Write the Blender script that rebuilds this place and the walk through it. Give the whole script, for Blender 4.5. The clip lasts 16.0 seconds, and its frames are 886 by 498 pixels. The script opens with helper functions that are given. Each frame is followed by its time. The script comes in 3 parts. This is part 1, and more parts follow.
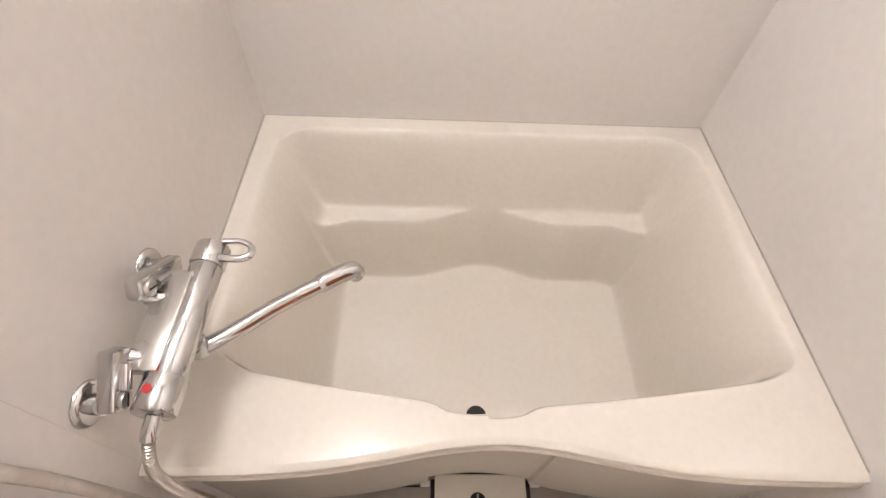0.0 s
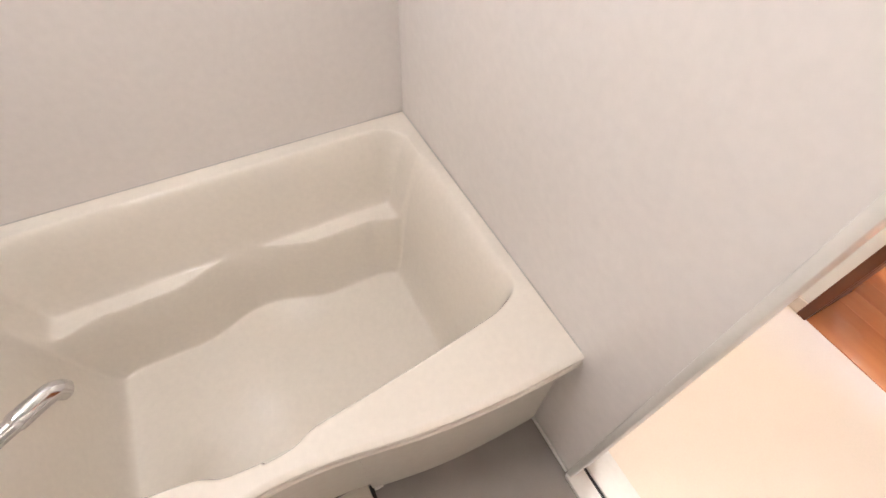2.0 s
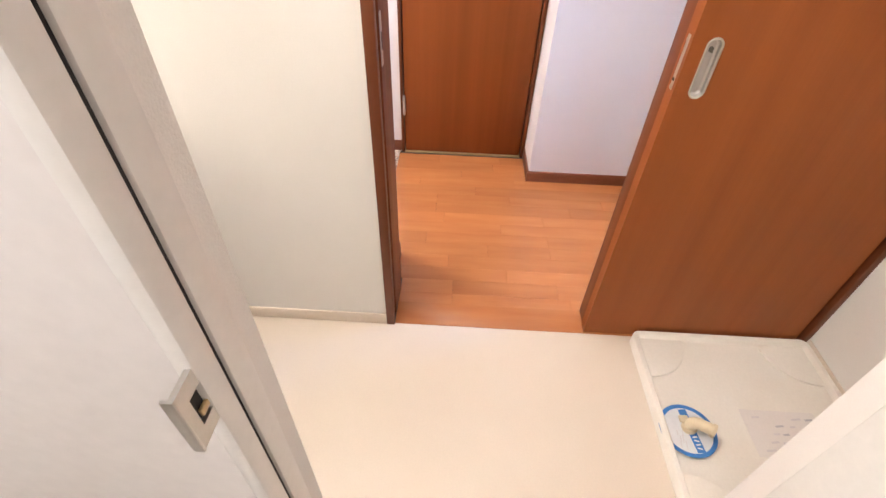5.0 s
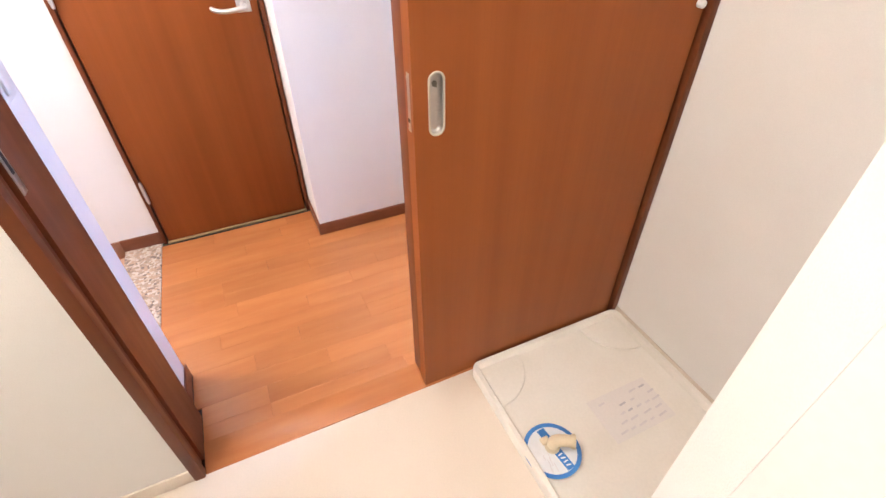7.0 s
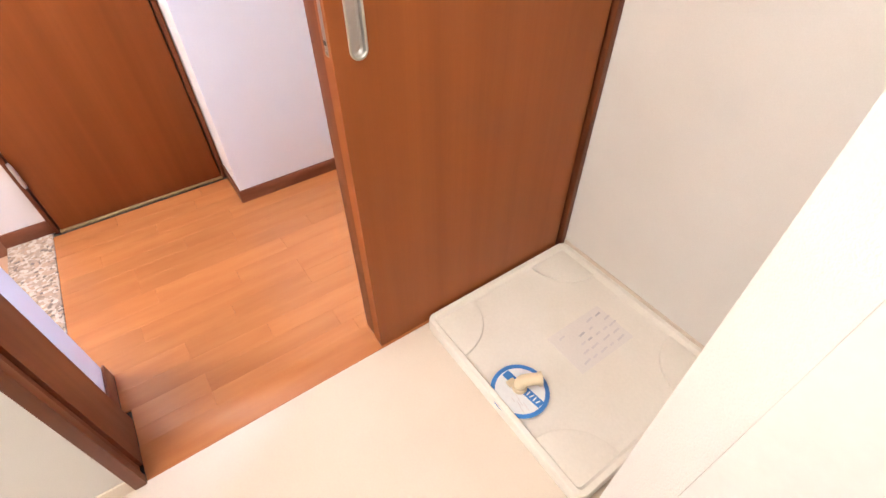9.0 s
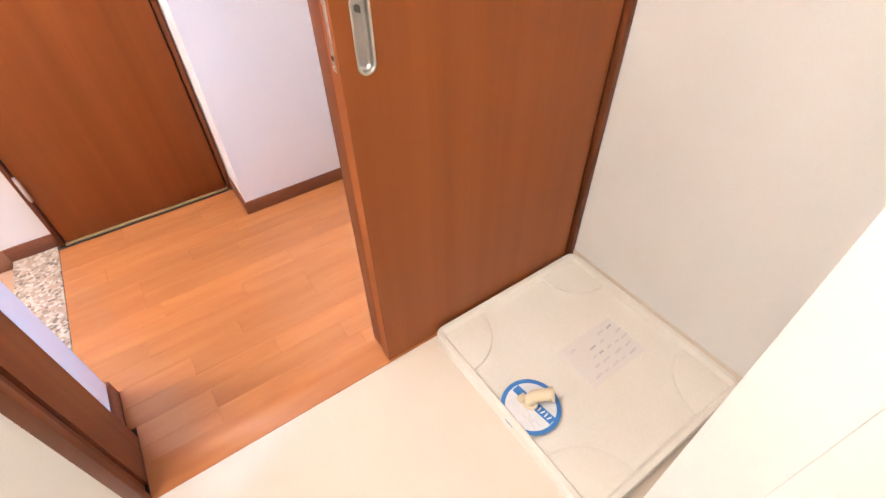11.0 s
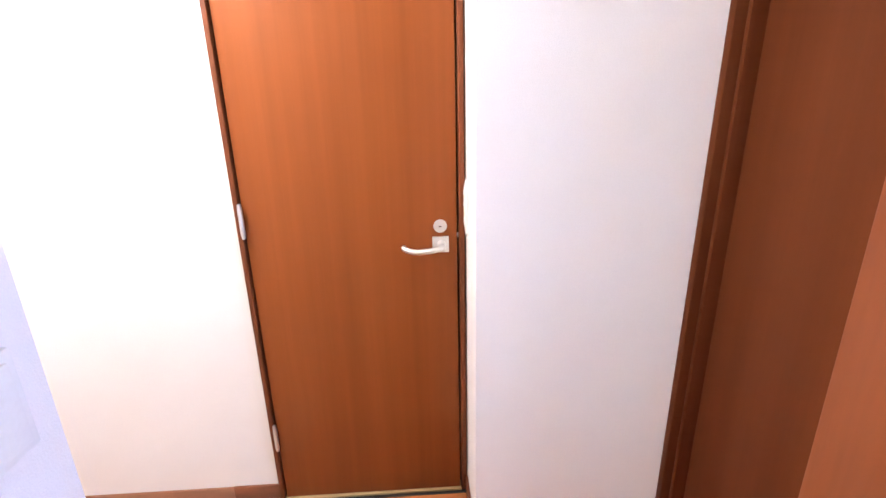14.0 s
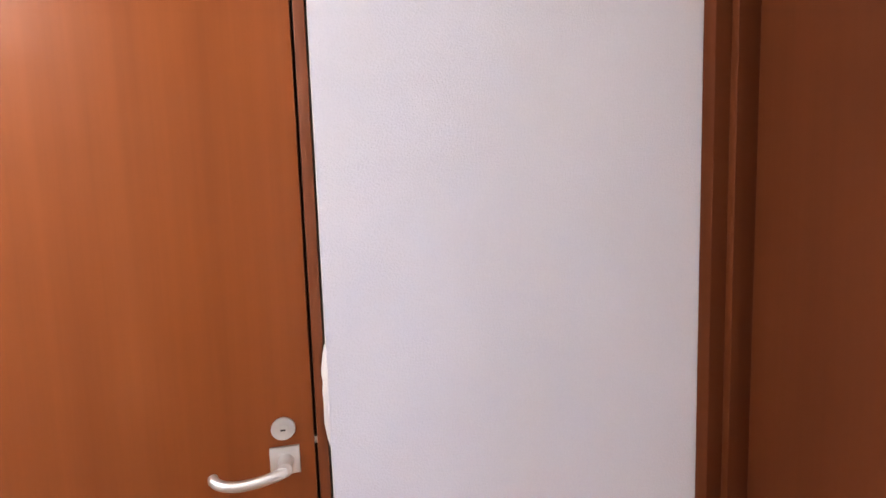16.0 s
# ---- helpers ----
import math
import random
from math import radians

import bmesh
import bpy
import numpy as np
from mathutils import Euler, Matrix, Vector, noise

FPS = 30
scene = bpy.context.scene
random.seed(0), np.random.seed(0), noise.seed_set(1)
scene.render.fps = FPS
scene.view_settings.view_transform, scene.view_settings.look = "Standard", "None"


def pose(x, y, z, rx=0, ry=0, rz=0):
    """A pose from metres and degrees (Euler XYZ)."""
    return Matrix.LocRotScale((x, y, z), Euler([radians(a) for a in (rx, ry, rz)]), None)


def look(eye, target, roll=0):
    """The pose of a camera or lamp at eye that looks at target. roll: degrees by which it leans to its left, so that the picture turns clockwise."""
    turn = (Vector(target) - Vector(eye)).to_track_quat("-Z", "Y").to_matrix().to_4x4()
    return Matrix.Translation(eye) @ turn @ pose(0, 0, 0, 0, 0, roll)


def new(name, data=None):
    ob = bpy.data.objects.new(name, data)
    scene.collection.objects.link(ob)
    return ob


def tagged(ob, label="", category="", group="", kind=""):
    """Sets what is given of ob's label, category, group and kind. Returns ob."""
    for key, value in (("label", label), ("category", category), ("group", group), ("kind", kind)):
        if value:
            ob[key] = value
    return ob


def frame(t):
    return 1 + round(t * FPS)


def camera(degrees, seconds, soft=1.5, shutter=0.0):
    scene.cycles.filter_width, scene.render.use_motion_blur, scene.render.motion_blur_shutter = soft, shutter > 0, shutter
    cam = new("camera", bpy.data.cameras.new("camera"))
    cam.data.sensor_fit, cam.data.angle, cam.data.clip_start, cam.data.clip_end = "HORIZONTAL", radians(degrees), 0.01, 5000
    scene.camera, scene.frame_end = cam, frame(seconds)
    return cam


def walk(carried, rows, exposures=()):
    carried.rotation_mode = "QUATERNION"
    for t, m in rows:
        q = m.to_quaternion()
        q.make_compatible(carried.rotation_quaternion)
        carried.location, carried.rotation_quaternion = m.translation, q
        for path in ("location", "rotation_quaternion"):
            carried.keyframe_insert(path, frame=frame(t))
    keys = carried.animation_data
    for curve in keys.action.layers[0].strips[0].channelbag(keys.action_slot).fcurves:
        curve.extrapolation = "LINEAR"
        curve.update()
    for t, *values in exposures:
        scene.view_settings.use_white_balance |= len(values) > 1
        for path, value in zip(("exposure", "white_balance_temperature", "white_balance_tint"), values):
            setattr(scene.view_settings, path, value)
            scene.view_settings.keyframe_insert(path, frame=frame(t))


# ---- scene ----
cam = camera(87.4, 16.0)
PATH = [
    (0, (-1.484, -0.039, 1.097), (-1.427, 1.132, -0.523), 3.6),
    (0.5, (-1.448, -0.042, 1.105), (-1.382, 1.131, -0.514), 2.3),
    (1, (-1.377, -0.06, 1.122), (-1.245, 1.114, -0.492), 0.8),
    (1.5, (-1.298, -0.079, 1.133), (-0.96, 1.056, -0.478), 0.8),
    (2, (-1.25, -0.091, 1.141), (-0.641, 0.952, -0.454), 3.3),
    (2.5, (-1.187, -0.113, 1.195), (-0.373, 0.743, -0.419), 3.0),
    (3, (-1.138, -0.14, 1.214), (-0.168, 0.552, -0.392), 2.5),
    (3.5, (-1.112, -0.177, 1.232), (0.022, 0.368, -0.323), 1.9),
    (6, (-0.905, -0.248, 1.307), (0.678, -0.635, 0.148), -0.4),
    (6.5, (-0.837, -0.323, 1.296), (0.671, -0.954, 0.144), -0.1),
    (7, (-0.805, -0.377, 1.284), (0.597, -1.016, 0.008), -0.3),
    (7.5, (-0.787, -0.429, 1.251), (0.478, -1.04, -0.172), -1.2),
    (8, (-0.76, -0.381, 1.216), (0.449, -1.072, -0.22), -0.3),
    (8.5, (-0.752, -0.394, 1.197), (0.425, -1.122, -0.246), -1.0),
    (9, (-0.747, -0.388, 1.192), (0.421, -1.198, -0.215), -0.3),
    (11.5, (-0.689, -0.396, 1.197), (0.522, -1.191, -0.182), -1.8),
    (12, (-0.628, -0.389, 1.219), (0.742, -1.087, -0.059), -1.8),
    (12.5, (-0.502, -0.405, 1.252), (1.083, -0.909, 0.142), -1.6),
    (13, (-0.342, -0.392, 1.285), (1.391, -0.719, 0.342), -1.2),
    (13.5, (-0.237, -0.397, 1.285), (1.593, -0.605, 0.508), -1.4),
    (14, (-0.133, -0.434, 1.307), (1.768, -0.53, 0.691), -1.3),
    (14.5, (-0.012, -0.415, 1.294), (1.94, -0.503, 0.864), -1.5),
    (15, (0.129, -0.403, 1.297), (2.109, -0.488, 1.027), -2.0),
    (15.5, (0.272, -0.485, 1.316), (2.253, -0.696, 1.14), -1.7),
    (16, (0.368, -0.566, 1.319), (2.291, -1.083, 1.138), -1.8),
]
EXPOSURES = [(0, 0.18), (2.5, 0.10), (3, 0.03), (3.5, -0.04), (6, 0.04), (7, 0.10), (9, 0.19), (12, 0.25), (13, 0.28), (14, 0.06), (14.5, -0.10), (15.2, -0.54), (16, -0.54)]
walk(cam, [(t, look(eye, target, roll)) for t, eye, target, roll in PATH], EXPOSURES)

# ---- world and lights ----
world = bpy.data.worlds.new("world")
scene.world = world
world.use_nodes = True
sky = world.node_tree.nodes.new("ShaderNodeTexSky")
sky.sky_type, sky.sun_disc = "NISHITA", False
sky.sun_elevation, sky.sun_rotation = radians(40), radians(150)
world.node_tree.links.new(sky.outputs[0], world.node_tree.nodes["Background"].inputs[0])
world.node_tree.nodes["Background"].inputs[1].default_value = 0.1


def lamp(name, kind, m, watts, colour, size):
    data = bpy.data.lights.new(name, kind)
    data.energy, data.color = watts, colour
    if kind == "AREA":
        data.shape, data.size, data.size_y = "RECTANGLE", size[0], size[1]
    else:
        data.shadow_soft_size = size
    ob = new(name, data)
    ob.matrix_world = m
    return ob


lamp("bath_lamp", "POINT", pose(-1.735, 0.36, 2.00), 21, (0.955, 0.957, 1.0), 0.09)
lamp("washroom_lamp", "POINT", pose(-0.29, 0.34, 2.28), 53, (1.0, 0.945, 0.93), 0.09)
lamp("hall_lamp", "POINT", pose(0.60, 0.60, 2.40), 107, (1.0, 0.965, 0.945), 0.10)
# added area lamp behind an assumed glass slit, for the bluish light on the wall end
lamp("living_daylight", "AREA", look((0.34, -1.30, 1.05), (0.34, 0.0, 1.0)), 10.5, (0.40, 0.55, 1.0), (0.14, 1.5))


# ---- materials ----
def material(name, colour, rough=0.5, metal=0.0, second=None, scale=8.0, stretch=(1, 1, 1), fine=120.0, bump=0.02,
             random_amount=0.0, coat=0.0, rough_spread=0.08, band=0.5, spec=0.5):
    """Two-scale noise between two colours, with a fine bump."""
    mat = bpy.data.materials.new(name)
    mat.use_nodes = True
    nt = mat.node_tree
    n, l = nt.nodes, nt.links
    b = n["Principled BSDF"]
    second = second or tuple(c * 0.88 for c in colour)
    tc, mp = n.new("ShaderNodeTexCoord"), n.new("ShaderNodeMapping")
    mp.inputs["Scale"].default_value = stretch
    l.new(tc.outputs["Object"], mp.inputs[0])
    big, small = n.new("ShaderNodeTexNoise"), n.new("ShaderNodeTexNoise")
    big.inputs["Scale"].default_value, big.inputs["Detail"].default_value = scale, 6
    small.inputs["Scale"].default_value, small.inputs["Detail"].default_value = fine, 3
    vec = mp.outputs[0]
    if random_amount:
        info = n.new("ShaderNodeObjectInfo")
        mul = n.new("ShaderNodeVectorMath")
        mul.operation = "MULTIPLY_ADD"
        comb = n.new("ShaderNodeCombineXYZ")
        for i in range(3):
            l.new(info.outputs["Random"], comb.inputs[i])
        l.new(comb.outputs[0], mul.inputs[0])
        mul.inputs[1].default_value = (37, 53, 71)
        l.new(mp.outputs[0], mul.inputs[2])
        vec = mul.outputs[0]
    l.new(vec, big.inputs["Vector"])
    l.new(vec, small.inputs["Vector"])
    ramp = n.new("ShaderNodeMapRange")
    ramp.inputs[1].default_value, ramp.inputs[2].default_value = 0.5 - band * 0.5, 0.5 + band * 0.5
    l.new(big.outputs[0], ramp.inputs[0])
    mix = n.new("ShaderNodeMix")
    mix.data_type = "RGBA"
    mix.inputs[6].default_value, mix.inputs[7].default_value = (*colour, 1), (*second, 1)
    l.new(ramp.outputs[0], mix.inputs[0])
    hsv = n.new("ShaderNodeHueSaturation")
    l.new(mix.outputs[2], hsv.inputs["Color"])
    val = n.new("ShaderNodeMath")
    val.operation = "MULTIPLY_ADD"
    l.new(small.outputs[0], val.inputs[0])
    val.inputs[1].default_value, val.inputs[2].default_value = 0.10, 0.95
    out = val.outputs[0]
    if random_amount:
        add = n.new("ShaderNodeMath")
        add.operation = "MULTIPLY_ADD"
        l.new(info.outputs["Random"], add.inputs[0])
        add.inputs[1].default_value = random_amount
        sub = n.new("ShaderNodeMath")
        sub.operation = "SUBTRACT"
        l.new(out, sub.inputs[0])
        sub.inputs[1].default_value = random_amount * 0.5
        l.new(sub.outputs[0], add.inputs[2])
        out = add.outputs[0]
    l.new(out, hsv.inputs["Value"])
    l.new(hsv.outputs[0], b.inputs["Base Color"])
    rr = n.new("ShaderNodeMath")
    rr.operation = "MULTIPLY_ADD"
    l.new(big.outputs[0], rr.inputs[0])
    rr.inputs[1].default_value, rr.inputs[2].default_value = rough_spread, rough - rough_spread * 0.5
    l.new(rr.outputs[0], b.inputs["Roughness"])
    b.inputs["Metallic"].default_value = metal
    b.inputs["Specular IOR Level"].default_value = spec
    b.inputs["Coat Weight"].default_value = coat
    b.inputs["Coat Roughness"].default_value = 0.15
    if bump:
        bp = n.new("ShaderNodeBump")
        bp.inputs["Strength"].default_value, bp.inputs["Distance"].default_value = bump, 0.004
        l.new(small.outputs[0], bp.inputs["Height"])
        l.new(bp.outputs[0], b.inputs["Normal"])
    return mat


BATH_WALL = material("bath_panel", (0.80, 0.752, 0.715), 0.20, second=(0.78, 0.732, 0.695), scale=3, fine=60, bump=0.01)
TUB = material("tub_ivory", (0.82, 0.748, 0.658), 0.080, second=(0.80, 0.742, 0.655), scale=4, fine=80, bump=0.0, rough_spread=0.02)
APRON = material("apron_ivory", (0.76, 0.71, 0.62), 0.13, scale=3, second=(0.75, 0.70, 0.61), fine=60, bump=0.0, rough_spread=0.0)
BATH_FLOOR = material("bath_floor_grey", (0.30, 0.265, 0.24), 0.42, second=(0.25, 0.22, 0.20), scale=9, fine=300, bump=0.15)
WHITE_FRAME = material("white_resin", (0.78, 0.75, 0.70), 0.32, second=(0.74, 0.71, 0.66), scale=6, fine=90, bump=0.01)
PAPER = material("wallpaper", (0.82, 0.79, 0.74), 0.75, second=(0.79, 0.76, 0.71), scale=5, fine=420, bump=0.25)
HALL_PAPER = material("hall_wallpaper", (0.82, 0.79, 0.78), 0.75, second=(0.79, 0.76, 0.75), scale=5, fine=420, bump=0.25)
CEILING = material("ceiling_paper", (0.80, 0.78, 0.74), 0.8, second=(0.78, 0.76, 0.72), scale=4, fine=300, bump=0.15)
VINYL = material("cream_vinyl", (0.74, 0.64, 0.53), 0.38, second=(0.71, 0.61, 0.50), scale=4, fine=200, bump=0.05)
VENEER = material("door_veneer", (0.275, 0.076, 0.019), 0.36, second=(0.205, 0.053, 0.013), scale=3, stretch=(5, 5, 0.12), fine=40, bump=0.01, band=0.6, rough_spread=0.05, spec=0.15)
LEAF = material("sliding_veneer", (0.320, 0.092, 0.024), 0.36, second=(0.250, 0.068, 0.017), scale=3, stretch=(5, 5, 0.12), fine=40, bump=0.01, band=0.6, rough_spread=0.05, spec=0.2)
# reddish door veneer darkened, so the shade at the hall's end is in the colour
LIVING_SHADED = material("shaded_veneer", (0.100, 0.026, 0.009), 0.5, second=(0.078, 0.019, 0.006), scale=3, stretch=(5, 5, 0.12), fine=40, bump=0.01, band=0.6, rough_spread=0.05, spec=0.05)
TRIM = material("brown_trim", (0.165, 0.045, 0.014), 0.42, second=(0.125, 0.032, 0.010), scale=6, stretch=(8, 8, 0.6), fine=30, bump=0.02, spec=0.3)
SKIRT = material("brown_skirting", (0.20, 0.060, 0.024), 0.48, second=(0.16, 0.046, 0.018), scale=6, stretch=(4, 4, 20), fine=40, bump=0.02)
SKIRT_PALE = material("pale_brown_skirting", (0.30, 0.135, 0.075), 0.5, second=(0.26, 0.11, 0.06), scale=6, fine=40, bump=0.02)
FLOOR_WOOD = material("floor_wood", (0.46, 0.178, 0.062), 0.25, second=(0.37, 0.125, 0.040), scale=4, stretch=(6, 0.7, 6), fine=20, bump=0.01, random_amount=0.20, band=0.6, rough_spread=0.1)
CHROME = material("chrome", (0.64, 0.635, 0.63), 0.12, metal=1.0, second=(0.56, 0.555, 0.55), scale=20, fine=100, bump=0.0, rough_spread=0.06)
HOSE = material("hose_steel", (0.56, 0.53, 0.48), 0.30, metal=1.0, second=(0.42, 0.39, 0.35), scale=30, fine=200, bump=0.02)
STEEL = material("brushed_steel", (0.60, 0.58, 0.55), 0.30, metal=1.0, second=(0.52, 0.50, 0.47), scale=30, fine=200, bump=0.02)
SILVER = material("satin_silver", (0.72, 0.72, 0.72), 0.34, metal=0.85, second=(0.66, 0.66, 0.66), scale=30, fine=200, bump=0.01)
PULL = material("pull_metal", (0.62, 0.60, 0.52), 0.33, metal=0.6, second=(0.56, 0.54, 0.46), scale=30, fine=200, bump=0.01)
DARK = material("dark_gap", (0.02, 0.017, 0.015), 0.7, scale=20, fine=100, bump=0.0)
POCKET_SHADE = material("pocket_shade", (0.16, 0.15, 0.12), 0.6, scale=20, fine=100, bump=0.0)
RED = material("red_mark", (0.65, 0.03, 0.03), 0.4, scale=20, fine=80, bump=0.0)
PLASTIC = material("white_plastic", (0.80, 0.79, 0.77), 0.35, second=(0.77, 0.76, 0.74), scale=20, fine=150, bump=0.01)
PAN = material("pan_cream", (0.87, 0.825, 0.745), 0.36, second=(0.84, 0.785, 0.69), scale=7, fine=120, bump=0.02)
PIPE = material("elbow_cream", (0.74, 0.62, 0.42), 0.4, second=(0.68, 0.56, 0.37), scale=25, fine=120, bump=0.01)
STICKER = material("sticker_white", (0.80, 0.80, 0.80), 0.5, scale=15, fine=90, bump=0.0)
BLUE = material("sticker_blue", (0.05, 0.22, 0.56), 0.45, second=(0.045, 0.19, 0.50), scale=15, fine=90, bump=0.0)
SHEET = material("note_paper", (0.82, 0.77, 0.72), 0.6, second=(0.80, 0.75, 0.70), scale=9, fine=150, bump=0.02)
INK = material("grey_ink", (0.58, 0.55, 0.56), 0.6, scale=30, fine=90, bump=0.0)
FAINT = material("faint_ink", (0.75, 0.70, 0.69), 0.6, scale=30, fine=90, bump=0.0)
TILE = material("genkan_tile", (0.52, 0.31, 0.20), 0.45, second=(0.47, 0.275, 0.175), scale=7, fine=180, bump=0.05)
BRASS = material("sill_metal", (0.62, 0.45, 0.24), 0.35, metal=0.6, second=(0.55, 0.39, 0.2), scale=20, fine=150, bump=0.01)
PUTTY = material("patch_putty", (0.80, 0.68, 0.52), 0.8, second=(0.74, 0.62, 0.47), scale=40, fine=200, bump=0.1)
PLATE = material("grey_cover", (0.52, 0.49, 0.46), 0.26, metal=0.75, second=(0.50, 0.47, 0.44), scale=9, fine=80, bump=0.0)

GLASS = material("door_glass", (0.95, 0.97, 0.97), 0.05, second=(0.94, 0.96, 0.96), scale=8, fine=60, bump=0.0, rough_spread=0.0)
GLASS.node_tree.nodes["Principled BSDF"].inputs["Transmission Weight"].default_value = 1.0


def stone_material():
    mat = bpy.data.materials.new("washed_stone")
    mat.use_nodes = True
    n, l = mat.node_tree.nodes, mat.node_tree.links
    b = n["Principled BSDF"]
    tc, vo, ra = n.new("ShaderNodeTexCoord"), n.new("ShaderNodeTexVoronoi"), n.new("ShaderNodeValToRGB")
    vo.inputs["Scale"].default_value = 95
    l.new(tc.outputs["Object"], vo.inputs["Vector"])
    sep = n.new("ShaderNodeSeparateColor")
    l.new(vo.outputs["Color"], sep.inputs[0])
    l.new(sep.outputs[0], ra.inputs[0])
    ra.color_ramp.interpolation = "CONSTANT"
    stops = [(0.0, (0.36, 0.27, 0.21)), (0.22, (0.50, 0.41, 0.34)), (0.45, (0.42, 0.29, 0.21)), (0.62, (0.17, 0.13, 0.11)), (0.72, (0.56, 0.49, 0.43)), (0.88, (0.28, 0.20, 0.15))]
    while len(ra.color_ramp.elements) < len(stops):
        ra.color_ramp.elements.new(0.5)
    for e, (p, c) in zip(ra.color_ramp.elements, stops):
        e.position, e.color = p, (*c, 1)
    l.new(ra.outputs[0], b.inputs["Base Color"])
    b.inputs["Roughness"].default_value = 0.55
    bp = n.new("ShaderNodeBump")
    bp.inputs["Strength"].default_value, bp.inputs["Distance"].default_value, bp.invert = 0.6, 0.003, True
    l.new(vo.outputs["Distance"], bp.inputs["Height"])
    l.new(bp.outputs[0], b.inputs["Normal"])
    return mat


STONE = stone_material()


# ---- builders ----
def box(x0, x1, y0, y1, z0, z1, bevel=0.0, segments=2, into=None):
    bm = bmesh.new()
    bmesh.ops.create_cube(bm, size=1.0)
    for v in bm.verts:
        v.co = Vector(((x0, x1)[v.co.x > 0], (y0, y1)[v.co.y > 0], (z0, z1)[v.co.z > 0]))
    if bevel:
        bmesh.ops.bevel(bm, geom=bm.edges[:], offset=bevel, segments=segments, profile=0.5, affect="EDGES")
    if into is None:
        return bm
    join(into, bm)
    return into


def join(into, bm):
    keep = {}
    for v in bm.verts:
        keep[v] = into.verts.new(v.co)
    for f in bm.faces:
        into.faces.new([keep[v] for v in f.verts])
    bm.free()
    return into


def disc(centre, axis, radius, depth, segments=32, bevel=0.0, radius2=None):
    """A round solid from centre along axis."""
    bm = bmesh.new()
    bmesh.ops.create_cone(bm, cap_ends=True, segments=segments, radius1=radius, radius2=radius if radius2 is None else radius2, depth=depth)
    if bevel:
        bmesh.ops.bevel(bm, geom=[e for e in bm.edges if abs(e.verts[0].co.z - e.verts[1].co.z) < 1e-6], offset=bevel, segments=2, profile=0.5, affect="EDGES")
    a = Vector(axis).normalized()
    turn = a.to_track_quat("Z", "Y").to_matrix().to_4x4()
    bmesh.ops.transform(bm, matrix=Matrix.Translation(Vector(centre) + a * depth * 0.5) @ turn, verts=bm.verts[:])
    return bm


def smooth_line(points, steps=10):
    """Catmull-Rom through the points."""
    p = [Vector(q) for q in points]
    p = [2 * p[0] - p[1]] + p + [2 * p[-1] - p[-2]]
    out = []
    for i in range(1, len(p) - 2):
        for k in range(steps):
            t = k / steps
            a, b, c, d = p[i - 1], p[i], p[i + 1], p[i + 2]
            out.append(0.5 * (2 * b + (c - a) * t + (2 * a - 5 * b + 4 * c - d) * t * t + (3 * b - a - 3 * c + d) * t ** 3))
    out.append(p[-2].copy())
    return out


def even_steps(line, step):
    """The same line, cut into steps of equal length."""
    out, left = [line[0].copy()], step
    for a, b in zip(line, line[1:]):
        length, done = (b - a).length, 0.0
        while length - done >= left:
            done += left
            out.append(a.lerp(b, done / length))
            left = step
        left -= length - done
    return out


def tube(line, radius, sides=14, squash=1.0):
    """A round bar swept along line; radius is a number or a function of 0..1."""
    bm = bmesh.new()
    rings, normal = [], None
    for i, c in enumerate(line):
        d = (line[min(i + 1, len(line) - 1)] - line[max(i - 1, 0)]).normalized()
        if normal is None:
            normal = d.orthogonal().normalized()
        normal = (normal - d * normal.dot(d)).normalized()
        side = d.cross(normal)
        r = radius(i / (len(line) - 1)) if callable(radius) else radius
        rings.append([bm.verts.new(c + (normal * math.cos(k * math.tau / sides) + side * math.sin(k * math.tau / sides) * squash) * r) for k in range(sides)])
    for a, b in zip(rings, rings[1:]):
        for k in range(sides):
            bm.faces.new((a[k], a[(k + 1) % sides], b[(k + 1) % sides], b[k]))
    bm.faces.new(rings[0][::-1])
    bm.faces.new(rings[-1])
    return bm


def prism(outline, lo, hi, axis="z", bevel=0.0):
    """A flat outline of (a, b) pairs pushed out along an axis."""
    bm = bmesh.new()
    put = {"z": lambda a, b, c: (a, b, c), "x": lambda a, b, c: (c, a, b), "y": lambda a, b, c: (a, c, b)}[axis]
    low = [bm.verts.new(put(a, b, lo)) for a, b in outline]
    high = [bm.verts.new(put(a, b, hi)) for a, b in outline]
    n = len(outline)
    bm.faces.new(low[::-1])
    bm.faces.new(high)
    for i in range(n):
        bm.faces.new((low[i], low[(i + 1) % n], high[(i + 1) % n], high[i]))
    bmesh.ops.recalc_face_normals(bm, faces=bm.faces[:])
    if bevel:
        bmesh.ops.bevel(bm, geom=[e for e in bm.edges if abs(e.verts[0].co["xyz".index(axis)] - e.verts[1].co["xyz".index(axis)]) < 1e-6], offset=bevel, segments=2, profile=0.5, affect="EDGES")
    return bm


def arc(cx, cy, r, a0, a1, n=12):
    return [(cx + r * math.cos(radians(a0 + (a1 - a0) * i / n)), cy + r * math.sin(radians(a0 + (a1 - a0) * i / n))) for i in range(n + 1)]


def stadium(ca, cb, half, r, n=12):
    """Upright slot with round ends: centre, half height to the end, radius."""
    return arc(ca, cb + half - r, r, 0, 180, n) + arc(ca, cb - half + r, r, 180, 360, n)


